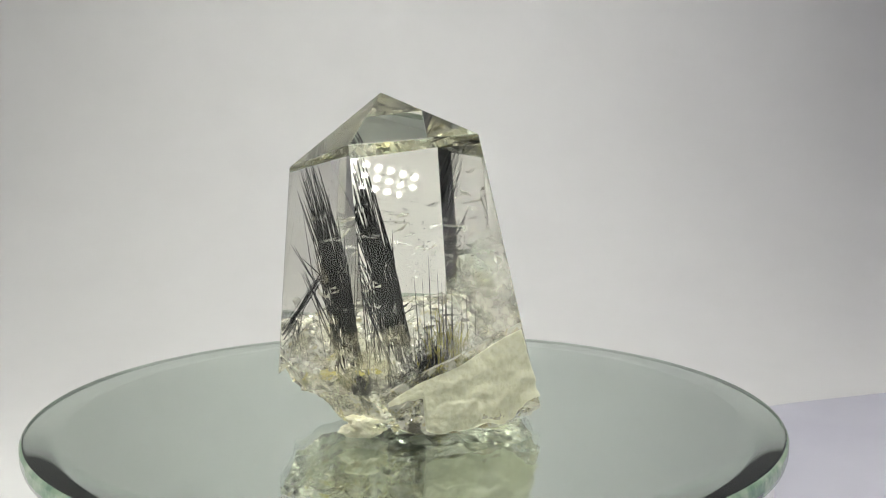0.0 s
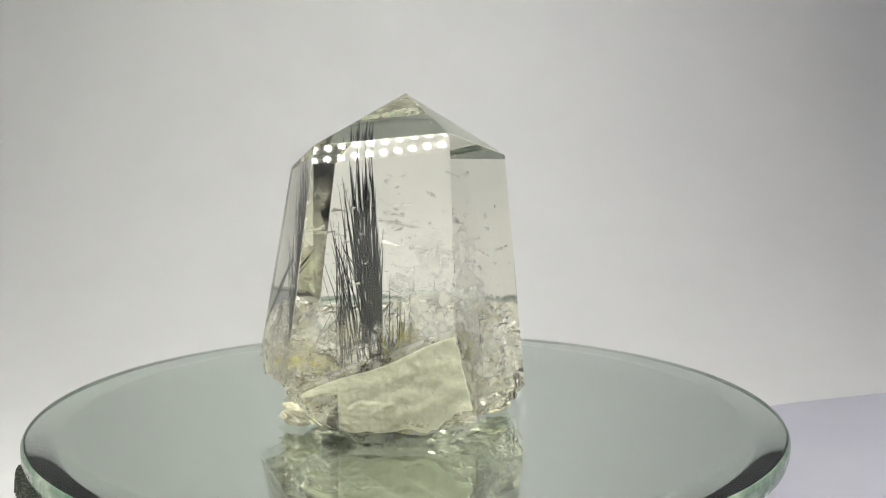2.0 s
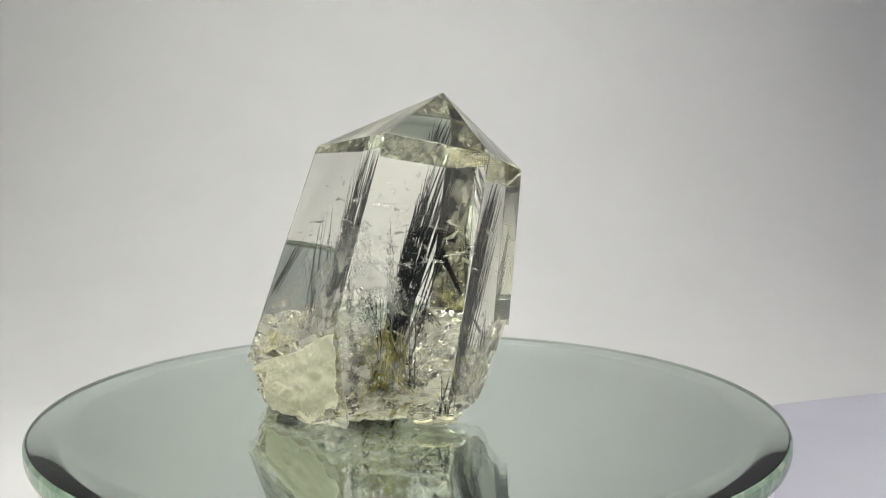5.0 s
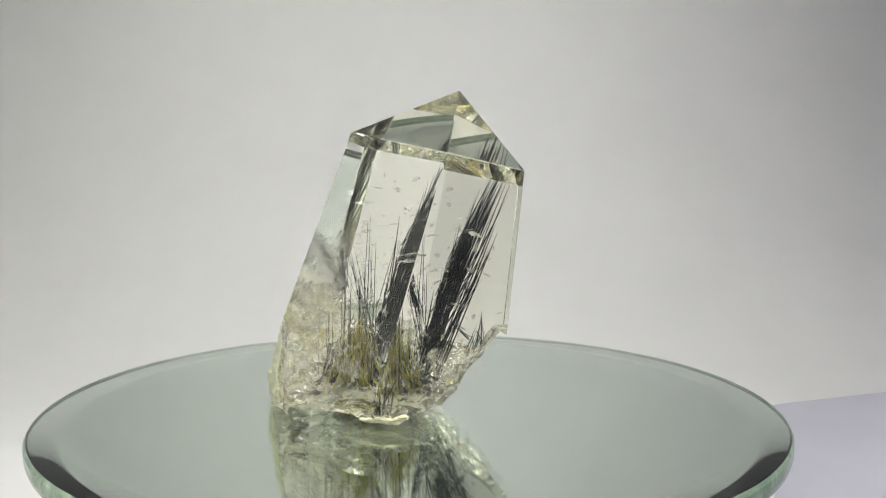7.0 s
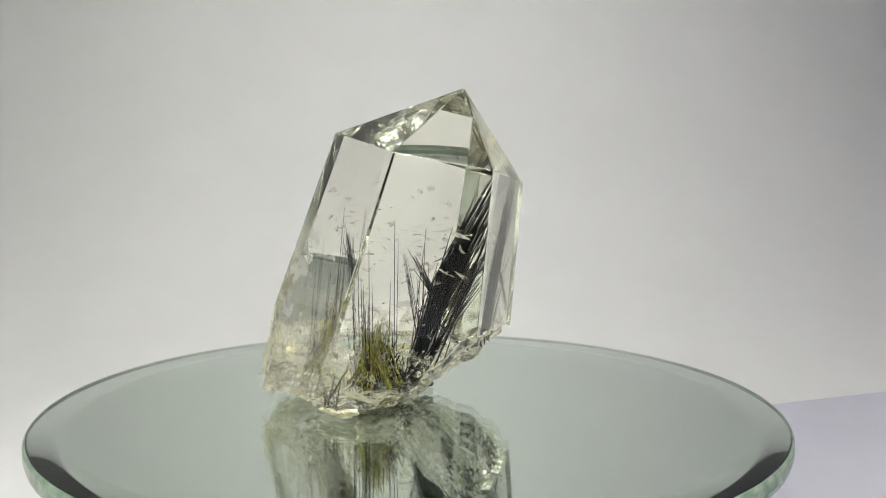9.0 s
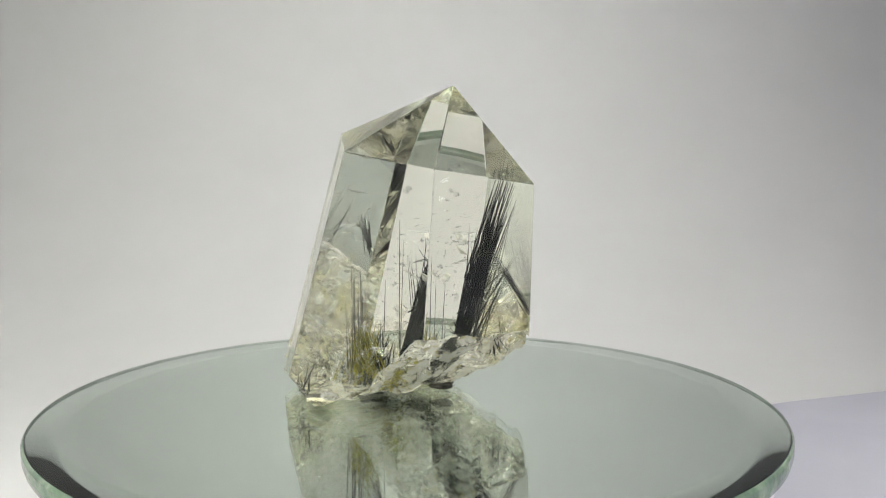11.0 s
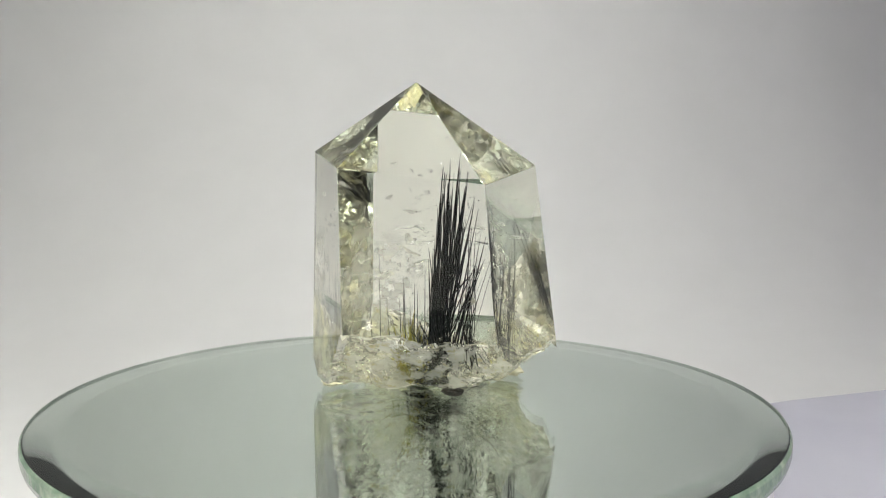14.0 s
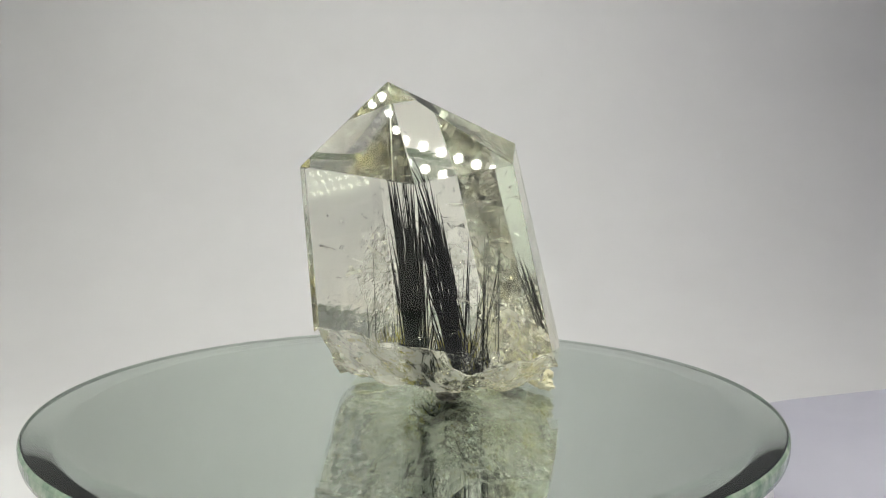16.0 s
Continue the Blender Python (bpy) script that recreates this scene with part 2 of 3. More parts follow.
# ---------------------------------------------------------------- the setting
def build_backdrop():
    """One seamless sheet: flat under the turntable, then curving up the back."""
    bm = bmesh.new()
    radius, steps = 0.2, 28
    line = [(TENT_FRONT, FLOOR), (TENT_BACK - radius - 0.005, FLOOR)]
    for k in range(1, steps + 1):
        a = math.pi / 2 * k / steps
        line.append((TENT_BACK - 0.005 - radius + radius * math.sin(a), FLOOR + radius - radius * math.cos(a)))
    line.append((TENT_BACK - 0.005, TENT_TOP - 0.004))
    rows = []
    for dz in (0.0, -0.0008):
        rows.append([[bm.verts.new((x, y + (0.0 if dz == 0 else 0.0008), z + dz)) for y, z in line] for x in (-TENT_X + 0.004, TENT_X - 0.004)])
    for a, b in rows:
        for i in range(len(line) - 1):
            bm.faces.new((a[i], b[i], b[i + 1], a[i + 1]))
    top, bottom = rows
    for s in (0, 1):
        for i in range(len(line) - 1):
            bm.faces.new((top[s][i], top[s][i + 1], bottom[s][i + 1], bottom[s][i]))
    for i in (0, -1):
        bm.faces.new((top[0][i], top[1][i], bottom[1][i], bottom[0][i]))
    bmesh.ops.recalc_face_normals(bm, faces=bm.faces)
    ob = part("backdrop", bm, PAPER, smooth=True)
    tagged(ob, "seamless pale grey backdrop sheet curving up behind the turntable", "backdrop", kind="structure")


def build_tent():
    w = 0.006
    walls = [("wall_west", (-TENT_X - w, TENT_FRONT, FLOOR - 0.004), (-TENT_X, TENT_BACK, TENT_TOP)),
             ("wall_east", (TENT_X, TENT_FRONT, FLOOR - 0.004), (TENT_X + w, TENT_BACK, TENT_TOP)),
             ("wall_north", (-TENT_X - w, TENT_BACK, FLOOR - 0.004), (TENT_X + w, TENT_BACK + w, TENT_TOP)),
             ("ceiling", (-TENT_X - w, TENT_FRONT, TENT_TOP), (TENT_X + w, TENT_BACK + w, TENT_TOP + w)),
             # Front panels, added out of view so white cloth brightens the crystal.
             ("wall_south_fill_west", (-TENT_X - w, TENT_FRONT - w, FLOOR - 0.004), (-0.13, TENT_FRONT, TENT_TOP + w)),
             ("wall_south_fill_east", (0.13, TENT_FRONT - w, FLOOR - 0.004), (TENT_X + w, TENT_FRONT, TENT_TOP + w)),
             ("wall_south_fill_top", (-0.13, TENT_FRONT - w, 0.15), (0.13, TENT_FRONT, TENT_TOP + w))]
    for name, lo, hi in walls:
        bm = box(bmesh.new(), lo, hi)
        tagged(part(name, bm, SHADE_SIDE if name == "wall_east" else BOX), "unseen side of a small light tent, greyed to dim the right" if name == "wall_east" else "unseen white fabric side of a small light tent", "wall" if name != "ceiling" else "ceiling", kind="structure")
    bm = box(bmesh.new(), (-0.34, -0.42, FLOOR - 0.03), (0.34, 0.4, FLOOR - 0.0045), 0.003)
    tagged(part("floor", bm, WALL), "dark table surface under the light tent", "floor", kind="structure")


def build_led_bars():
    """Rows of small round lights on two boards under the tent's top."""
    dot = bmesh.new()
    bmesh.ops.create_cone(dot, cap_ends=True, segments=10, radius1=0.0022, radius2=0.0019, depth=0.0012)
    me = bpy.data.meshes.new("led")
    dot.to_mesh(me)
    dot.free()
    me.materials.append(LED)
    for y0, rows, count, step in ((-0.236, 3, 52, 0.0082), (-0.0365, 3, 52, 0.0082)):
        bar = new("led_bar")
        bar.location = (0, y0, TENT_TOP - 0.002)
        tagged(bar, "white bar of small round leds under the tent top", "light bar", group="led bars")
        half = step * (count / 2 + 0.5)
        part("board", box(bmesh.new(), (-half, -0.022, -0.004), (half, 0.022, 0.0015), 0.0008), BOARD, bar)
        for r in range(rows):
            for k in range(count):
                ob = new("led", me)
                ob.parent = bar
                ob.location = ((k - (count - 1) / 2) * step + (r % 2) * step / 2, (r - (rows - 1) / 2) * 0.0084, -0.0052)


def build_shadow_sheet():
    """A thin lavender sheet beside the turntable that stands in for its cast shadow."""
    bm = bmesh.new()
    foot = [(-0.01, -0.2), (0.22, -0.2), (0.22, 0.135), (0.14, 0.107), (0.105, 0.095), (0.05, 0.07), (-0.01, 0.04)]
    low = [bm.verts.new((x, y, FLOOR + 0.0003)) for x, y in foot]
    high = [bm.verts.new((x, y, FLOOR + 0.0008)) for x, y in foot]
    bm.faces.new(low), bm.faces.new(high)
    for i in range(len(foot)):
        j = (i + 1) % len(foot)
        bm.faces.new((low[i], low[j], high[j], high[i]))
    bmesh.ops.recalc_face_normals(bm, faces=bm.faces)
    tagged(part("card", bm, SHADOW_TONE), "thin lavender grey sheet standing in for the turntable's shadow", "card", kind="structure")


# ---------------------------------------------------------------- the turntable
def build_turntable():
    base = new("turntable_base")
    base.location = (0, 0, FLOOR + 0.0009)
    tagged(base, "white round plastic turntable base standing on a thin shadow-coloured sheet", "turntable")
    top = -FLOOR / MM - 6.1
    part("body", finish(lathe([(0, 0, 0), (57.5, 0, 0), (58.2, 1, 0), (58.2, top - 1.2, 0), (57.4, top, 0), (0, top, 0)])), PLASTIC, base, smooth=False)
    part("bearing", finish(lathe([(0, top, 0), (53, top, 0), (53, top + 0.32, 0), (0, top + 0.32, 0)])), BLACK, base, "black rubber ring under the mirror")
    return base


def build_mirror():
    mirror = new("round_mirror")
    tagged(mirror, "round mirror plate of greenish glass on a white base", "mirror")
    prof = [(0, 0, 0), (20, 0, 0), (45, 0, 0), (55.0, 0, 0), (55.1, 0, 0)] + [(55.1 + 4.85 * k / 18, -0.47 * (k / 18) ** 1.3, 0) for k in range(1, 19)]
    prof += [(60.15, -0.65, 1), (60.35, -1.0, 1), (60.35, -2.4, 1), (60.1, -3.3, 1), (59.6, -3.5, 1), (0, -3.5, 2)]
    bm = lathe(prof, 240)
    bmesh.ops.translate(bm, vec=(-0.23, 0.38, MIRROR_Z), verts=bm.verts)
    plate = part("plate", finish(bm), [MIRROR_GLASS, GROUND_EDGE, SILVER], mirror)
    for f in plate.data.polygons:
        f.use_smooth = f.material_index == 0
    bm = lathe([(0, MIRROR_Z - 4.25, 0), (57.2, MIRROR_Z - 4.25, 0), (57.2, MIRROR_Z - 3.55, 0), (0, MIRROR_Z - 3.55, 0)], 120)
    part("backing", finish(bm), BLACK, mirror, "black backing disc")
    # a short dark pad stuck under the rim
    bm = bmesh.new()
    ring = []
    for k in range(41):
        a = radians(231 + 0.4 * k)
        swell = math.sin(math.pi * (k + 0.5) / 41) ** 0.3 * (1 + 0.2 * noise.noise(Vector((k * 0.7, 2, 0))))
        ring.append([bm.verts.new((r * math.cos(a), r * math.sin(a), z)) for r, z in
                     ((58.0, -5.1 + 0.3 * swell), (59.9 + 1.1 * swell, -5.0 + 0.7 * swell), (59.9 + 1.3 * swell, -5.2 - 1.0 * swell), (58.0, -5.2 - 1.2 * swell))])
    for a, b in zip(ring, ring[1:]):
        for i in range(4):
            bm.faces.new((a[i], a[(i + 1) % 4], b[(i + 1) % 4], b[i]))
    bm.faces.new(ring[0]), bm.faces.new(ring[-1])
    part("pad", finish(bm), PAD, mirror, "speckled dark foam pad under the rim")
    return mirror


def build_dust():
    rng = random.Random(5)
    bm = bmesh.new()
    for _ in range(42):
        r, a = 52 * math.sqrt(rng.random()), rng.random() * 6.283
        s = rng.choice((0.04, 0.05, 0.07, 0.11))
        m = Matrix.Translation((r * math.cos(a), r * math.sin(a), MIRROR_Z + s * 0.4)) @ Matrix.Rotation(rng.random() * 3, 4, "Z") @ Matrix.Diagonal((s * rng.uniform(1, 2.2), s, s * 0.6, 1))
        bmesh.ops.create_icosphere(bm, subdivisions=1, radius=1.0, matrix=m)
    ob = part("dust", finish(bm), DUST)
    return tagged(ob, "tiny pale dust specks lying on the mirror", "dust", kind="stuff")


# ---------------------------------------------------------------- the crystal
APEX = Vector((-5.33, 6.86, 51.12))
SHOULDERS = [Vector(v) for v in ((-18.98, -7.65, 38.32), (-18.41, 8.68, 35.46), (0.84, 19.11, 37.83), (12.63, 9.46, 40.49), (10.67, -6.58, 43.67), (-9.13, -14.44, 41.73))]
FEET = [Vector(v) for v in ((-20.22, -16.96, 0), (-19.4, 4.21, 0), (2.32, 15.67, 0), (21.55, -0.32, 0), (20.04, -20.37, 0), (-4.58, -29.19, 0))]
INSIDE = Vector((-1, -3, 22))


def plane_through(a, b, c):
    n = (Vector(b) - Vector(a)).cross(Vector(c) - Vector(a)).normalized()
    if n.dot(INSIDE - Vector(a)) > 0:
        n = -n
    return Vector(a), n


CUTS = [
    plane_through((-19.1, 5.4, 9.8), (1.9, 16.7, 11.4), (-4.0, 1.6, 0.2)),       # rising underside
    plane_through((-5.2, -27.1, 6.0), (16.8, -15.6, 15.0), (6.1, -22.4, 1.0)),   # clay-covered break
    plane_through((-17.5, -18.9, 6.5), (-5.2, -27.1, 6.0), (-7.1, -22.6, 0.0)),
    plane_through((-16.2, -19.6, 4.4), (-20.0, 0.0, 6.5), (-11.0, -11.5, 0.0)),
    plane_through((20.6, 0.7, 4.2), (18.2, 3.0, 0.0), (18.9, -7.0, 0.0)),
    (Vector((0, 0, 0.15)), Vector((0, 0, -1))),
]


def build_crystal():
    crystal = new("quartz_crystal")
    tagged(crystal, "clear polished quartz point with black needle inclusions on a mirror", "crystal")
    bm = bmesh.new()
    for v in [APEX, *SHOULDERS, *[f + (f - s) * 0.12 for f, s in zip(FEET, SHOULDERS)]]:
        bm.verts.new(v)
    bmesh.ops.convex_hull(bm, input=bm.verts)
    bmesh.ops.dissolve_limit(bm, angle_limit=radians(1.2), verts=bm.verts, edges=bm.edges)
    for co, n in CUTS:
        r = bmesh.ops.bisect_plane(bm, geom=[*bm.verts, *bm.edges, *bm.faces], plane_co=co, plane_no=n, clear_outer=True, dist=0.001)
        edges = [e for e in bm.edges if e.is_boundary]
        bmesh.ops.contextual_create(bm, geom=edges)
    bmesh.ops.recalc_face_normals(bm, faces=bm.faces)
    bm.normal_update()

    def is_cut(f):
        return any(abs((f.calc_center_median() - co).dot(n)) < 0.02 and f.normal.dot(n) > 0.999 for co, n in CUTS)
    for f in bm.faces:
        f.material_index = 1 if is_cut(f) else 0
    # small worn edges between the polished faces
    crest = [e for e in bm.edges if all(f.material_index == 0 for f in e.link_faces)]
    bmesh.ops.bevel(bm, geom=crest, offset=0.13, segments=1, affect="EDGES", clamp_overlap=True)
    # rough broken base
    cut = [f for f in bm.faces if f.material_index == 1]
    bmesh.ops.triangulate(bm, faces=cut)
    for limit in (6.0, 3.0, 1.6, 0.85, 0.6):
        longs = [e for e in bm.edges if any(f.material_index == 1 for f in e.link_faces) and e.calc_length() > limit]
        bmesh.ops.subdivide_edges(bm, edges=longs, cuts=1)
        bmesh.ops.triangulate(bm, faces=[f for f in bm.faces if f.material_index == 1])
    bm.normal_update()
    # shell-like scoops that meet in sharp ridges
    rng = random.Random(3)
    marks = [v.co.copy() for v in bm.verts if any(f.material_index == 1 for f in v.link_faces)]
    scoops = [(rng.choice(marks) + Vector([rng.uniform(-0.5, 0.5) for _ in range(3)]), rng.choice((2.2, 3.0, 4.2, 6.0, 8.0))) for _ in range(75)]
    moves = []
    for v in bm.verts:
        rough = [f for f in v.link_faces if f.material_index == 1]
        flat = [f for f in v.link_faces if f.material_index == 0]
        if not rough:
            continue
        n = sum((f.normal for f in rough), Vector()).normalized()
        h = 0.0
        for c, r in scoops:
            q = (v.co - c).length_squared / (r * r)
            if q < 1.0:
                h = min(h, -0.24 * r * (1.0 - q))
        p = Vector((v.co.x * 0.5, v.co.y * 0.8, v.co.z * 1.5))
        h = max(h, -1.6) + noise.noise(v.co * 0.2) * 0.8 + 0.5 * abs(noise.noise(p)) + noise.noise(v.co * 1.2) * 0.04 - 0.3
        h = min(h, 0.1)
        d = n * h
        if flat:
            fn = [flat[0].normal]
            for f in flat[1:]:
                if f.normal.dot(fn[0]) < 0.995:
                    fn.append(f.normal)
            if len(fn) > 1:
                continue
            d = (d - fn[0] * d.dot(fn[0])) * 0.8
        moves.append((v, d))
    for v, d in moves:
        v.co += d
        v.co.z = max(v.co.z, MIRROR_Z + 0.05)
    body = part("body", finish(bm), [CLEAR, BROKEN], crystal)
    body.visible_shadow = False
    body.data.set_sharp_from_angle(angle=radians(14))
    for f in body.data.polygons:
        f.use_smooth = f.material_index == 1

    build_inclusions(crystal)
    return crystal


def needle(bm, a, b, r0, r1, sides=5):
    a, b = Vector(a), Vector(b)
    q = (b - a).to_track_quat("Z", "Y").to_matrix()
    rings = []
    for c, r in ((a, r0), (a.lerp(b, 0.75), r0 * 0.85), (b, r1)):
        rings.append([bm.verts.new(c + q @ Vector((r * math.cos(6.2832 * k / sides), r * math.sin(6.2832 * k / sides), 0))) for k in range(sides)])
    for u, w in zip(rings, rings[1:]):
        for k in range(sides):
            bm.faces.new((u[k], u[(k + 1) % sides], w[(k + 1) % sides], w[k]))
    bm.faces.new(rings[0]), bm.faces.new(rings[-1])


WALLS = []


def inside(p, margin=0.6):
    if not WALLS:
        for i in range(6):
            j = (i + 1) % 6
            WALLS.append(plane_through(SHOULDERS[i], SHOULDERS[j], FEET[i]))
            WALLS.append(plane_through(APEX, SHOULDERS[i], SHOULDERS[j]))
        WALLS.extend(CUTS)
    return all((Vector(p) - co).dot(n) < -margin for co, n in WALLS)


def trimmed(a, b, margin=0.35):
    """The stretch of a needle that lies inside the crystal."""
    a, b = Vector(a), Vector(b)
    if not inside(a, margin):
        for k in range(1, 30):
            if inside(a.lerp(b, k / 30), margin):
                a = a.lerp(b, k / 30)
                break
        else:
            return None
    for k in range(40, 0, -1):
        if inside(a.lerp(b, k / 40), margin):
            return a, a.lerp(b, k / 40)
    return None


def spray(name, crystal, label, mat, seed, count, root, root_spread, tips, tip_spread, low, high, radius):
    """Needles from near root towards points between the tips; low, high: the stretch that each one fills."""
    rng = random.Random(seed)
    bm = bmesh.new()
    for _ in range(count):
        a = Vector(root) + Vector([rng.gauss(0, s) for s in root_spread])
        w = [rng.random() ** 1.5 + 0.02 for _ in tips]
        b = sum((Vector(t) * k for t, k in zip(tips, w)), Vector()) / sum(w) + Vector([rng.gauss(0, s) for s in tip_spread])
        s, e = rng.uniform(0, low), rng.uniform(*high)
        got = trimmed(a.lerp(b, s), a.lerp(b, e))
        if got:
            r = radius * rng.uniform(0.5, 1.35)
            needle(bm, got[0], got[1], r, r * 0.35)
    ob = part(name, finish(bm), mat, crystal, label)
    ob["kind"] = "stuff"


def flakes(name, crystal, label, mat, seed, count, centre, spread, size, flat=1.0, slim=0.6):
    """Small irregular fracture films inside the crystal."""
    rng = random.Random(seed)
    bm = bmesh.new()
    made = 0
    for _ in range(count * 6):
        c = Vector(centre) + Vector([rng.gauss(0, s) for s in spread])
        if made == count or not inside(c, 1.2):
            continue
        made += 1
        m = Euler((rng.uniform(-0.6, 0.6) * flat + (1.57 if rng.random() < 0.3 else 0), rng.uniform(-0.6, 0.6) * flat, rng.uniform(0, 6.28))).to_matrix()
        k, s = rng.randint(5, 9), size * rng.uniform(0.4, 1.5)
        mid = bm.verts.new(c)
        ring = []
        for i in range(k):
            p = c + m @ Vector((s * rng.uniform(0.4, 1.2) * math.cos(6.283 * i / k), slim * s * rng.uniform(0.4, 1.2) * math.sin(6.283 * i / k), rng.gauss(0, 0.12 * s)))
            if not inside(p, 0.2):
                p = c.lerp(p, 0.3)
            ring.append(bm.verts.new(p))
        for i in range(k):
            bm.faces.new((mid, ring[i], ring[(i + 1) % k]))
    ob = part(name, finish(bm), mat, crystal, label)
    ob["kind"] = "stuff"


def brush(name, crystal, label, mat, seed, count, line, widths, radius):
    """A tight, nearly parallel bundle along a bent line, its tips staggered and the outer ones shorter."""
    rng = random.Random(seed)
    bm = bmesh.new()
    root, mid, top = (Vector(p) for p in line)

    def along(z):
        if z < mid.z:
            return root.lerp(mid, (z - root.z) / (mid.z - root.z))
        return mid.lerp(top, (z - mid.z) / (top.z - mid.z))

    def width(z):
        for (z0, w0), (z1, w1) in zip(widths, widths[1:]):
            if z <= z1:
                return w0 + (w1 - w0) * max(0.0, (z - z0) / (z1 - z0))
        return widths[-1][1]
    for _ in range(count):
        rho, a = math.sqrt(rng.random()), rng.uniform(0, 6.283)
        off = Vector((rho * math.cos(a), rho * math.sin(a), 0))
        low = rng.uniform(root.z, 0.6 * top.z)
        high = low + rng.uniform(9, 20)
        limit = top.z + 4 - 16 * rho * rng.random()
        high = min(high, limit)
        if high - low < 4:
            low = high - rng.uniform(5, 11)
        stray = Vector((rng.gauss(0, 0.45), rng.gauss(0, 0.45), 0))
        got = trimmed(along(low) + off * width(low) - stray * 0.5, along(high) + off * width(high) * rng.uniform(0.8, 1.25) + stray)
        if got:
            r = radius * rng.uniform(0.55, 1.3)
            needle(bm, got[0], got[1], r, r * 0.2)
    tagged(part(name, finish(bm), mat, crystal, label), kind="stuff")


def fan(name, crystal, label, mat, seed, count, root, root_spread, tips, tip_spread, short, radius):
    """Needles that each run from near the root to near one of the tips."""
    rng = random.Random(seed)
    bm = bmesh.new()
    for i in range(count):
        a = Vector(root) + Vector([rng.gauss(0, s) for s in root_spread])
        b = Vector(tips[i % len(tips)]) + Vector([rng.gauss(0, tip_spread) for _ in range(3)])
        b = a.lerp(b, rng.uniform(short, 1.0))
        got = trimmed(a, b)
        if got:
            r = radius * rng.uniform(0.6, 1.3)
            needle(bm, got[0], got[1], r, r * 0.25)
    tagged(part(name, finish(bm), mat, crystal, label), kind="stuff")


def uprights(name, crystal, label, mat, seed, tips, foot, lean, company, radius):
    """Single thin needles standing nearly upright under their tips, each with a few shorter neighbours."""
    rng = random.Random(seed)
    bm = bmesh.new()
    for tip in tips:
        for k in range(company + 1):
            b = Vector(tip) + (Vector((rng.gauss(0, 1.1), rng.gauss(0, 1.1), -rng.uniform(2, 9))) if k else Vector())
            a = Vector((b.x, b.y, foot)) + (Vector(lean) - Vector((b.x, b.y, foot))) * 0.25 * rng.random()
            got = trimmed((a.x, a.y, foot), b)
            if got:
                r = radius * rng.uniform(0.7, 1.2)
                needle(bm, got[0], got[1], r, r * 0.3)
    tagged(part(name, finish(bm), mat, crystal, label), kind="stuff")


def build_inclusions(crystal):
    black = "black tourmaline needles fanning upward"
    brush("needle_brush", crystal, "dense black brush of parallel tourmaline needles", NEEDLE, 11, 98,
          [(-1.9, -4.3, 1.6), (-7.6, 0.8, 22.5), (-13.9, 8.8, 40.5)],
          [(1.6, 0.9), (10, 1.4), (22, 2.4), (32, 2.6), (44, 2.1)], 0.115)
    fan("needle_spray", crystal, black, NEEDLE, 12, 36, (-5.0, -3.0, 7.5), (1.1, 1.1, 2.0),
        [(-11.2, 8.9, 30.0), (-14.7, 4.9, 24.1), (-15.3, 4.5, 34.5), (-13.3, -1.8, 27.5), (-15.8, 4.8, 23.8), (-12.8, 10.7, 38.2),
         (-7.0, 4.2, 27.3), (-12.5, 5.0, 41.5)], 0.7, 0.7, 0.12)
    uprights("upright_needles", crystal, "thin dark upright needles", NEEDLE, 13,
             [(2.1, -11.4, 24.4), (3.4, -11.1, 21.5), (4.1, -5.4, 19.7), (-0.9, -6.6, 19.7), (5.2, -6.9, 20.5), (3.7, -8.1, 19.3),
              (-5.3, -10.6, 29.7), (-8.7, -6.6, 28.2), (7.2, -2.5, 26.0), (6.6, -3.8, 17.0)], 3.0, (2.5, -6.0, 3.0), 1, 0.08)
    fan("olive_needles", crystal, "olive brown needle tips", GREEN_NEEDLE, 14, 125, (3.0, -6.4, 2.2), (2.0, 2.3, 0.6),
        [(3.2, -5.9, 13.1), (4.4, -5.0, 10.5), (1.0, -8.5, 11.0), (5.5, -4.2, 12.0)], 1.3, 0.55, 0.11)
    fan("needle_thicket", crystal, "dense dark thicket of short upright needles", NEEDLE, 19, 115, (2.0, -7.2, 1.8), (1.9, 2.4, 0.5),
        [(3.6, -5.2, 10.0), (1.5, -8.0, 9.5), (0.2, -11.0, 8.5), (-0.5, -5.0, 11.0)], 1.1, 0.5, 0.14)
    spray("needle_bundle", crystal, "slanting bundle of dark needles", NEEDLE, 15, 16, (-19.3, -13.5, 12.8), (0.5, 0.5, 0.5),
          [(-10.0, -12.4, 24.4), (-10.8, -11.5, 24.4)], (0.8, 0.8, 0.8), 0.2, (0.6, 1.0), 0.085)
    fan("needle_fan", crystal, "open fan of thin dark needles", NEEDLE, 20, 12, (-7.0, -5.6, 6.0), (1.2, 1.5, 1.2),
        [(-8.1, -7.1, 28.2), (-8.4, -10.5, 23.7), (-8.7, -11.2, 24.4), (-6.4, -11.2, 29.8), (-10.0, -8.5, 22.0)], 0.7, 0.6, 0.065)
    fan("needle_tuft", crystal, "short tuft of dark needles", NEEDLE, 16, 16, (-13.8, 2.0, 6.8), (1.4, 1.6, 0.8),
        [(-13.2, 4.6, 14.8), (-14.5, 2.8, 11.5), (-11.8, 3.2, 11.0)], 0.7, 0.5, 0.1)
    fan("needle_splinter", crystal, "thin slanting needle splinters", NEEDLE, 21, 7, (-3.2, 2.3, 12.6), (0.9, 0.9, 0.5),
        [(-6.8, 5.4, 8.6), (-7.6, 4.6, 9.4)], 0.5, 0.5, 0.08)
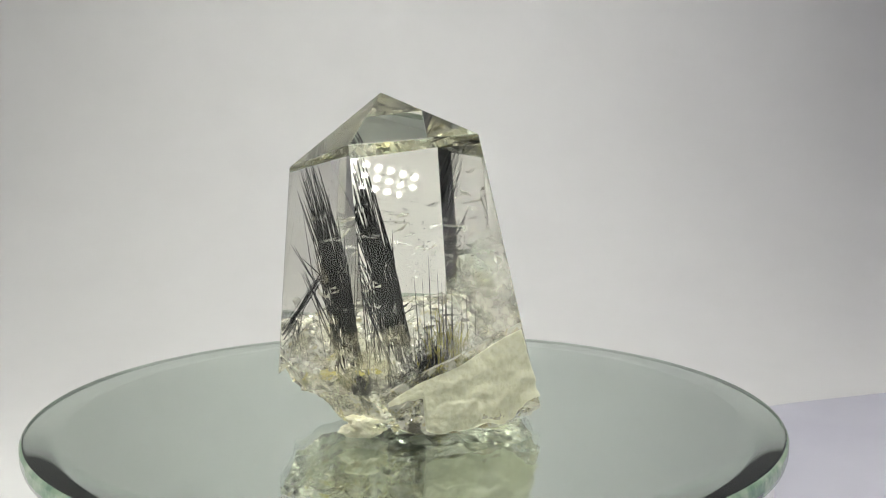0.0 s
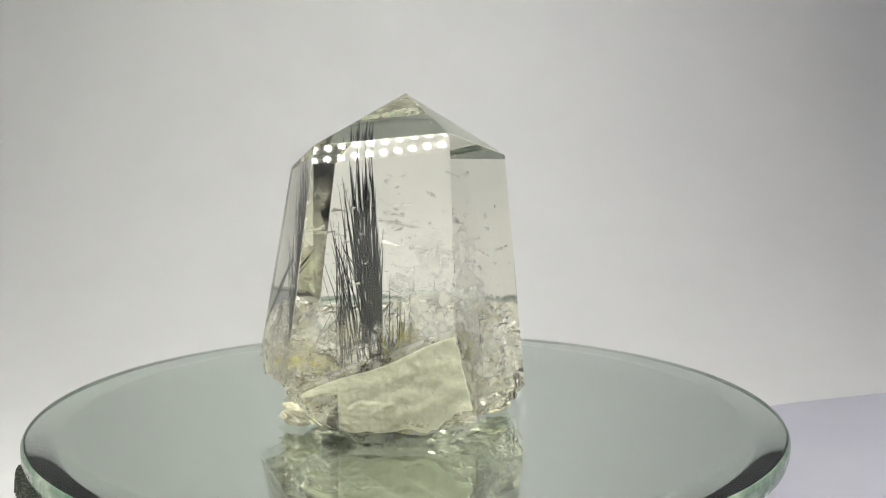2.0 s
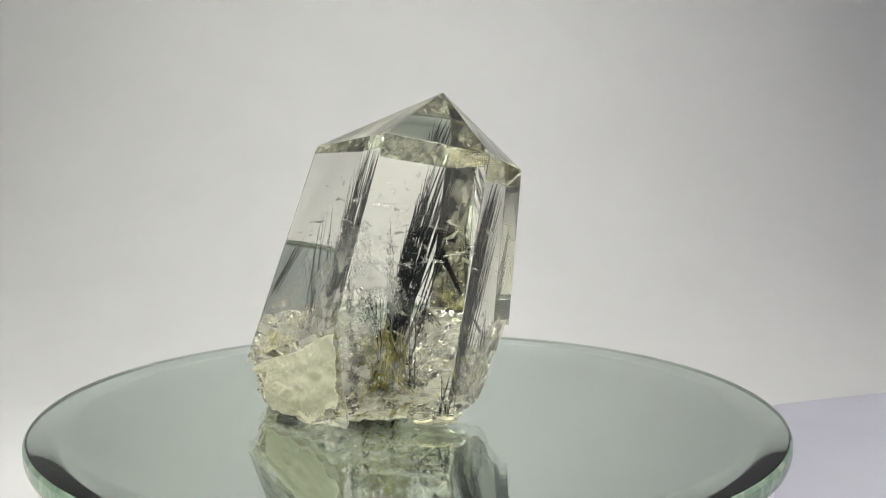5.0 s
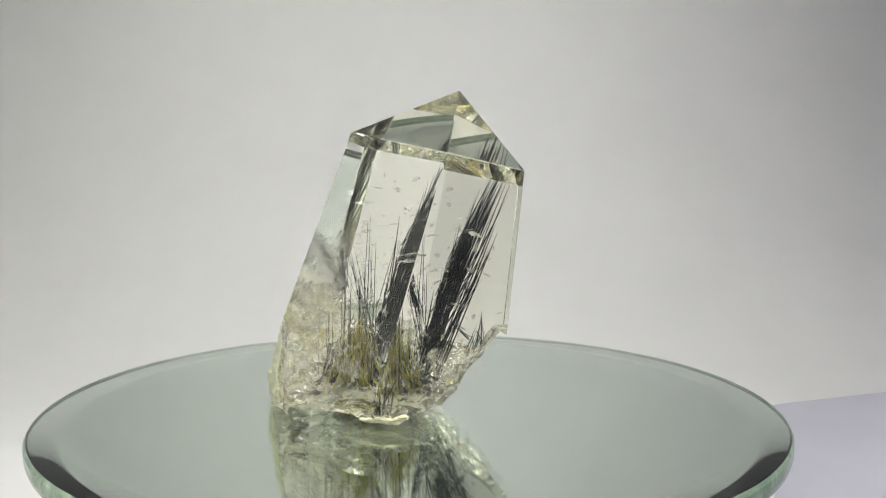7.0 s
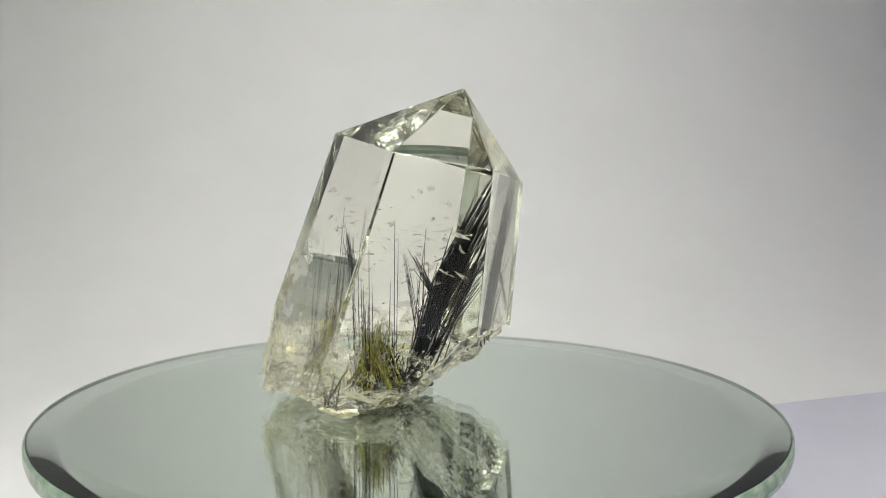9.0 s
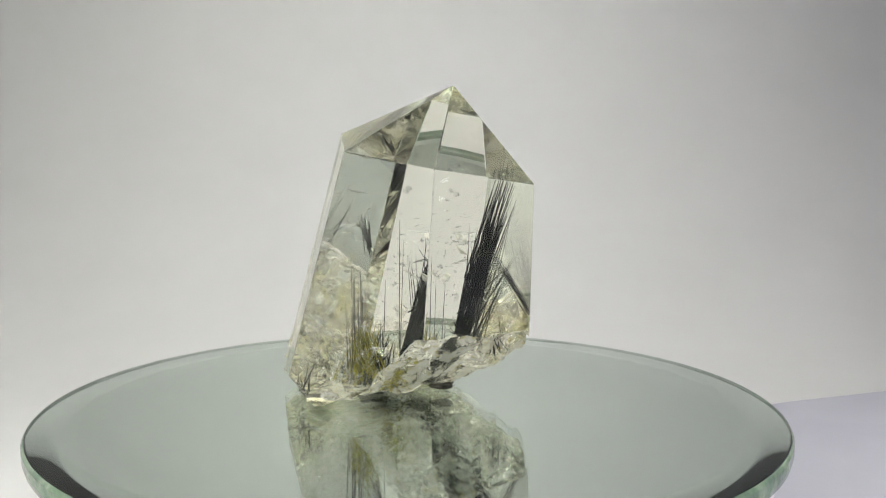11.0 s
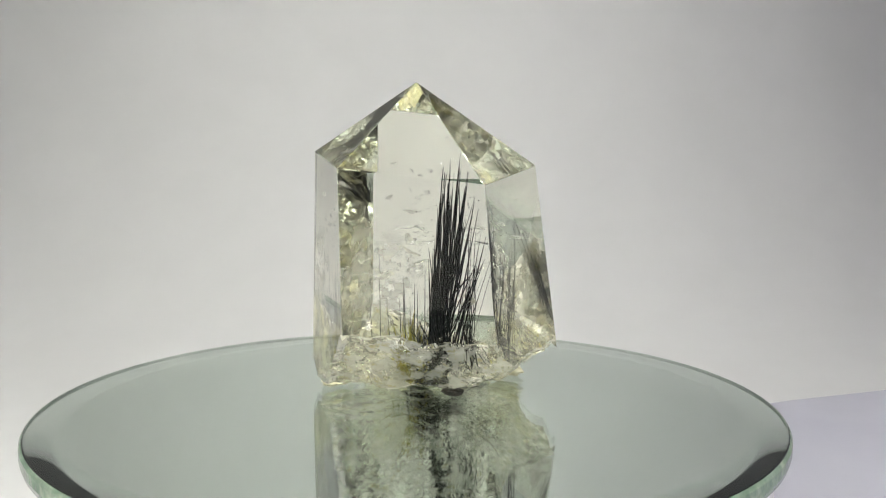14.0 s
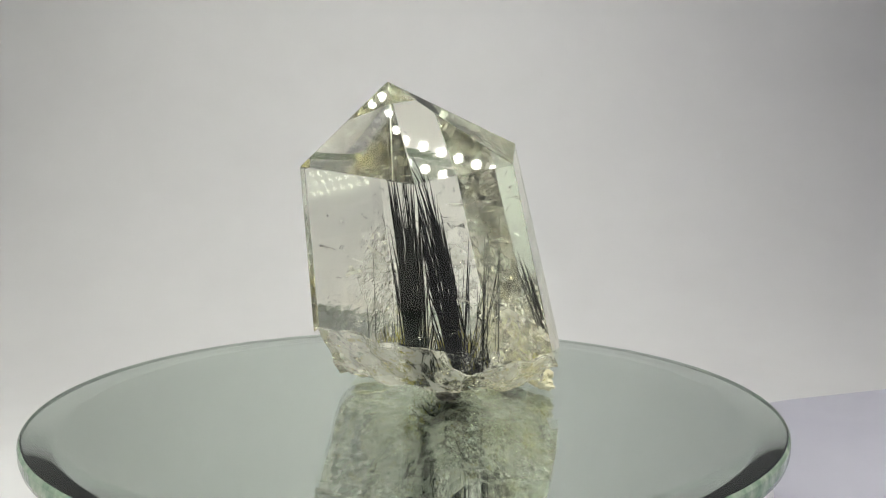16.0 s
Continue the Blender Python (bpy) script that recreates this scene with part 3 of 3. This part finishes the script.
    spray("needle_tuft", crystal, "short tuft of dark needles", NEEDLE, 17, 10, (17.6, 0.4, 0.8), (0.7, 0.8, 0.3),
          [(17.3, 0.4, 6.5)], (0.8, 0.8, 1.0), 0.2, (0.6, 1.0), 0.1)
    spray("needle_root", crystal, "dark matted needle root at the base", NEEDLE, 18, 120, (-2.0, -6.0, 2.2), (2.4, 2.4, 0.8),
          [(-6.0, -2.0, 5.0), (3.0, -9.0, 4.0), (2.0, -1.0, 4.0), (-4.0, -10.0, 4.0)], (1.6, 1.6, 1.0), 0.1, (0.5, 1.0), 0.15)
    flakes("haze", crystal, "soft milky haze in the lower part", HAZE, 29, 18, (6, -13, 8), (9, 4, 4), 4.0)
    flakes("haze", crystal, "soft milky haze in the lower part", HAZE, 30, 14, (14, -6, 11), (2.5, 6, 5), 3.5)
    flakes("haze", crystal, "beige cloudy tint beside the yellow stain", TINT, 31, 22, (-12, -15, 9), (4, 4, 5), 3.2)
    flakes("veil", crystal, "milky fracture veils near the base", VEIL, 21, 70, (-1, -8, 4), (11, 9, 2.8), 1.2)
    flakes("veil", crystal, "large milky fracture films", VEIL, 25, 9, (0, -7, 7), (9, 7, 3.5), 2.6)
    flakes("veil", crystal, "thin healed fracture films", VEIL, 22, 40, (0, -1, 22), (8, 7, 7), 0.7, 0.6)
    flakes("crack", crystal, "thin bright level cracks", CRACK, 27, 34, (-2, 0, 26), (9, 8, 4), 2.2, 0.35, 0.14)
    flakes("crack", crystal, "thin bright level cracks", CRACK, 28, 50, (0, -8, 9), (9, 7, 4), 2.0, 0.9, 0.16)
    for k, at in enumerate(((-8.6, -2.8, 16.5), (-5.6, 6.4, 26.6), (0.1, 8.1, 21.8), (4.5, 3.0, 8.6))):
        flakes("shard", crystal, "pale fracture shard", SHARD, 40 + k, 3, at, (0.8, 0.8, 0.8), 2.2, 1.0, 0.3)
    flakes("fracture", crystal, "angular bright inner fractures", FRACTURE, 61, 40, (1, -8, 5), (10, 8, 3.5), 1.5, 3.0, 0.6)
    flakes("fracture", crystal, "angular bright inner fractures", FRACTURE, 62, 24, (13, -10, 12), (4, 4, 6), 1.2, 3.0, 0.6)
    flakes("fracture", crystal, "angular bright inner fractures", FRACTURE, 63, 14, (-11, -8, 8), (4, 5, 4), 1.3, 3.0, 0.6)
    flakes("wisp", crystal, "grey wispy flecks", WISP, 26, 70, (-1, 0, 24), (9, 8, 7), 0.7, 0.8)
    flakes("stain", crystal, "lemon yellow stains", STAIN, 23, 16, (-9.5, -17.0, 6.4), (2.4, 2.2, 2.4), 2.4)
    flakes("stain", crystal, "lemon yellow stains", STAIN, 24, 12, (0, -4, 5), (8, 5, 2), 0.9)
    flakes("glint", crystal, "tiny white flecks standing in for glints", GLINT, 51, 520, (0, -7, 4.5), (12, 9, 3.4), 0.2)
    flakes("glint", crystal, "tiny white flecks standing in for glints", GLINT, 52, 230, (12, -8, 18), (4, 6, 7), 0.18)
    flakes("fracture", crystal, "splintered bright shards over the base", FRACTURE, 64, 70, (0, -6, 3.0), (12, 9, 1.8), 0.9, 3.0, 0.45)
    flakes("glint", crystal, "tiny white flecks standing in for glints", GLINT, 53, 90, (-4, 0, 14), (7, 6, 6), 0.22)
    flakes("speck", crystal, "tiny dark mineral specks", SPECK, 54, 240, (-2, -7, 4), (9, 8, 2.5), 0.2)
    flakes("speck", crystal, "tiny dark mineral specks", SPECK, 56, 220, (-11, -8, 4.5), (3, 4, 1.5), 0.22)
    flakes("speck", crystal, "tiny dark mineral specks", SPECK, 55, 60, (-1, 0, 25), (9, 8, 7), 0.16)
    # Black lumps put in for the shaded gap and dark needle root underneath.
    clay_lump(crystal, 34, (-0.3, -20.4, 0.1), (2.8, 2.2, 0.75), SPECK, "black lump for the shaded gap and dark root under the base", "dark_gap_fill")
    clay_lump(crystal, 35, (-6.2, -3.4, 0.2), (1.8, 1.6, 0.7), SPECK, "black lump for the shaded gap and dark root under the base", "dark_gap_fill")
    clay_lump(crystal, 31, (-6.5, -22.0, 1.1), (3.4, 1.8, 1.8))
    # One more black lump for the shaded underside.
    clay_lump(crystal, 36, (4.9, -9.8, 0.2), (2.6, 2.2, 0.8), SPECK, "black lump for the shaded gap and dark root under the base", "dark_gap_fill")
    clay_lump(crystal, 37, (15.5, 0.5, 0.2), (2.2, 3.4, 0.9))
    build_clay(crystal)


def clay_lump(crystal, seed, centre, size, mat=None, label="crusty cream clay lump on the broken rim", name="clay_lump"):
    """A crusty cream lump on the broken rim of the base."""
    rng = random.Random(seed)
    bm = bmesh.new()
    bmesh.ops.create_icosphere(bm, subdivisions=4, radius=1.0)
    off = Vector([rng.uniform(0, 50) for _ in range(3)])
    for v in bm.verts:
        h = 1 + 0.35 * noise.noise(v.co * 1.3 + off) + 0.22 * noise.noise(v.co * 3.1 + off) + 0.1 * noise.noise(v.co * 8 + off)
        v.co = Vector(centre) + Vector([v.co[i] * size[i] * h for i in range(3)])
        v.co.z = max(v.co.z, MIRROR_Z + 0.03)
    part(name, finish(bm), mat or CLAY, crystal, label)


def build_clay(crystal):
    """The cream film on the sloping break, a thin uneven sheet."""
    co, n = CUTS[1]
    side = Vector((211.7, 99.8, 0)).normalized()          # along the slope
    up = n.cross(side).normalized()
    if up.z < 0:
        up = -up
    bm = bmesh.new()
    us, vs = 90, 44

    def fold(u, h):
        """Creases and torn terraces of the film."""
        w = u * 0.34 - h * 0.5 + 1.2 * noise.noise(Vector((u * 0.25, h * 0.3, 8)))
        q = ((u - 12.8) / 4.8) ** 2 + ((h + 3.7 - 0.08 * (u - 12.8)) / 2.5) ** 2 + 0.5 * noise.noise(Vector((u * 0.6, h * 0.6, 5)))
        flap = 0.5 * max(0.0, min(1.0, (1.0 - q) * 5))
        return flap + 0.25 * abs(w % 2.0 - 1.0) ** 1.6 * max(0.0, min(1.0, (3.5 - h) / 4)) + 0.16 * math.floor(2.5 * noise.noise(Vector((u * 0.45, h * 0.6, 21))))
    grid = {}
    for i in range(us + 1):
        for j in range(vs + 1):
            s, k = i / us, j / vs
            u = 2.5 + (22.3 + 2.6 * (1 - k) * s + 0.5 * noise.noise(Vector((k * 6, 2, 2)))) * s
            top = -0.5 + 8.6 * s + 0.3 * math.sin(9 * s)
            low = -5.6 + 0.9 * noise.noise(Vector((s * 7, 0, 4)))
            if s < 0.24:
                low = top - 0.6 - 1.6 * s / 0.24 + 0.3 * noise.noise(Vector((s * 20, 3, 4)))
            elif s > 0.72:
                low += (s - 0.72) * 12 + 0.5 * noise.noise(Vector((s * 30, 5, 4)))
            h = low + (top - low) * k
            p = co + side * u + up * h + n * (0.1 + fold(u, h) + min(1.0, 5 * s, 5 * (1 - s), 4 * k, 4 * (1 - k)) * 0.35 + 0.2 * noise.noise(Vector((u * 0.3, h * 0.5, 1))) + 0.12 * noise.noise(Vector((u, h * 1.6, 3))) + 0.09 * noise.noise(Vector((u * 2.6, h * 3.2, 5))))
            grid[i, j] = bm.verts.new(p)
    for i in range(us):
        for j in range(vs):
            bm.faces.new((grid[i, j], grid[i + 1, j], grid[i + 1, j + 1], grid[i, j + 1]))
    got = bmesh.ops.solidify(bm, geom=bm.faces[:], thickness=0.22)
    for v in bm.verts:
        v.co.z = max(v.co.z, MIRROR_Z + 0.06)
    part("clay_film", finish(bm), CLAY_FILM, crystal, "cream clay film on a sloping break", smooth=True)


build_backdrop()
build_tent()
build_led_bars()
build_shadow_sheet()
build_turntable()
mirror = build_mirror()
dust = build_dust()
crystal = build_crystal()


def motions():
    turn = [(k * 0.25, pose(0, 0, 0, 0, 0, TURN * k * 0.25)) for k in range(65)]
    for thing in (mirror, dust, crystal):
        walk(thing, turn)


motions()
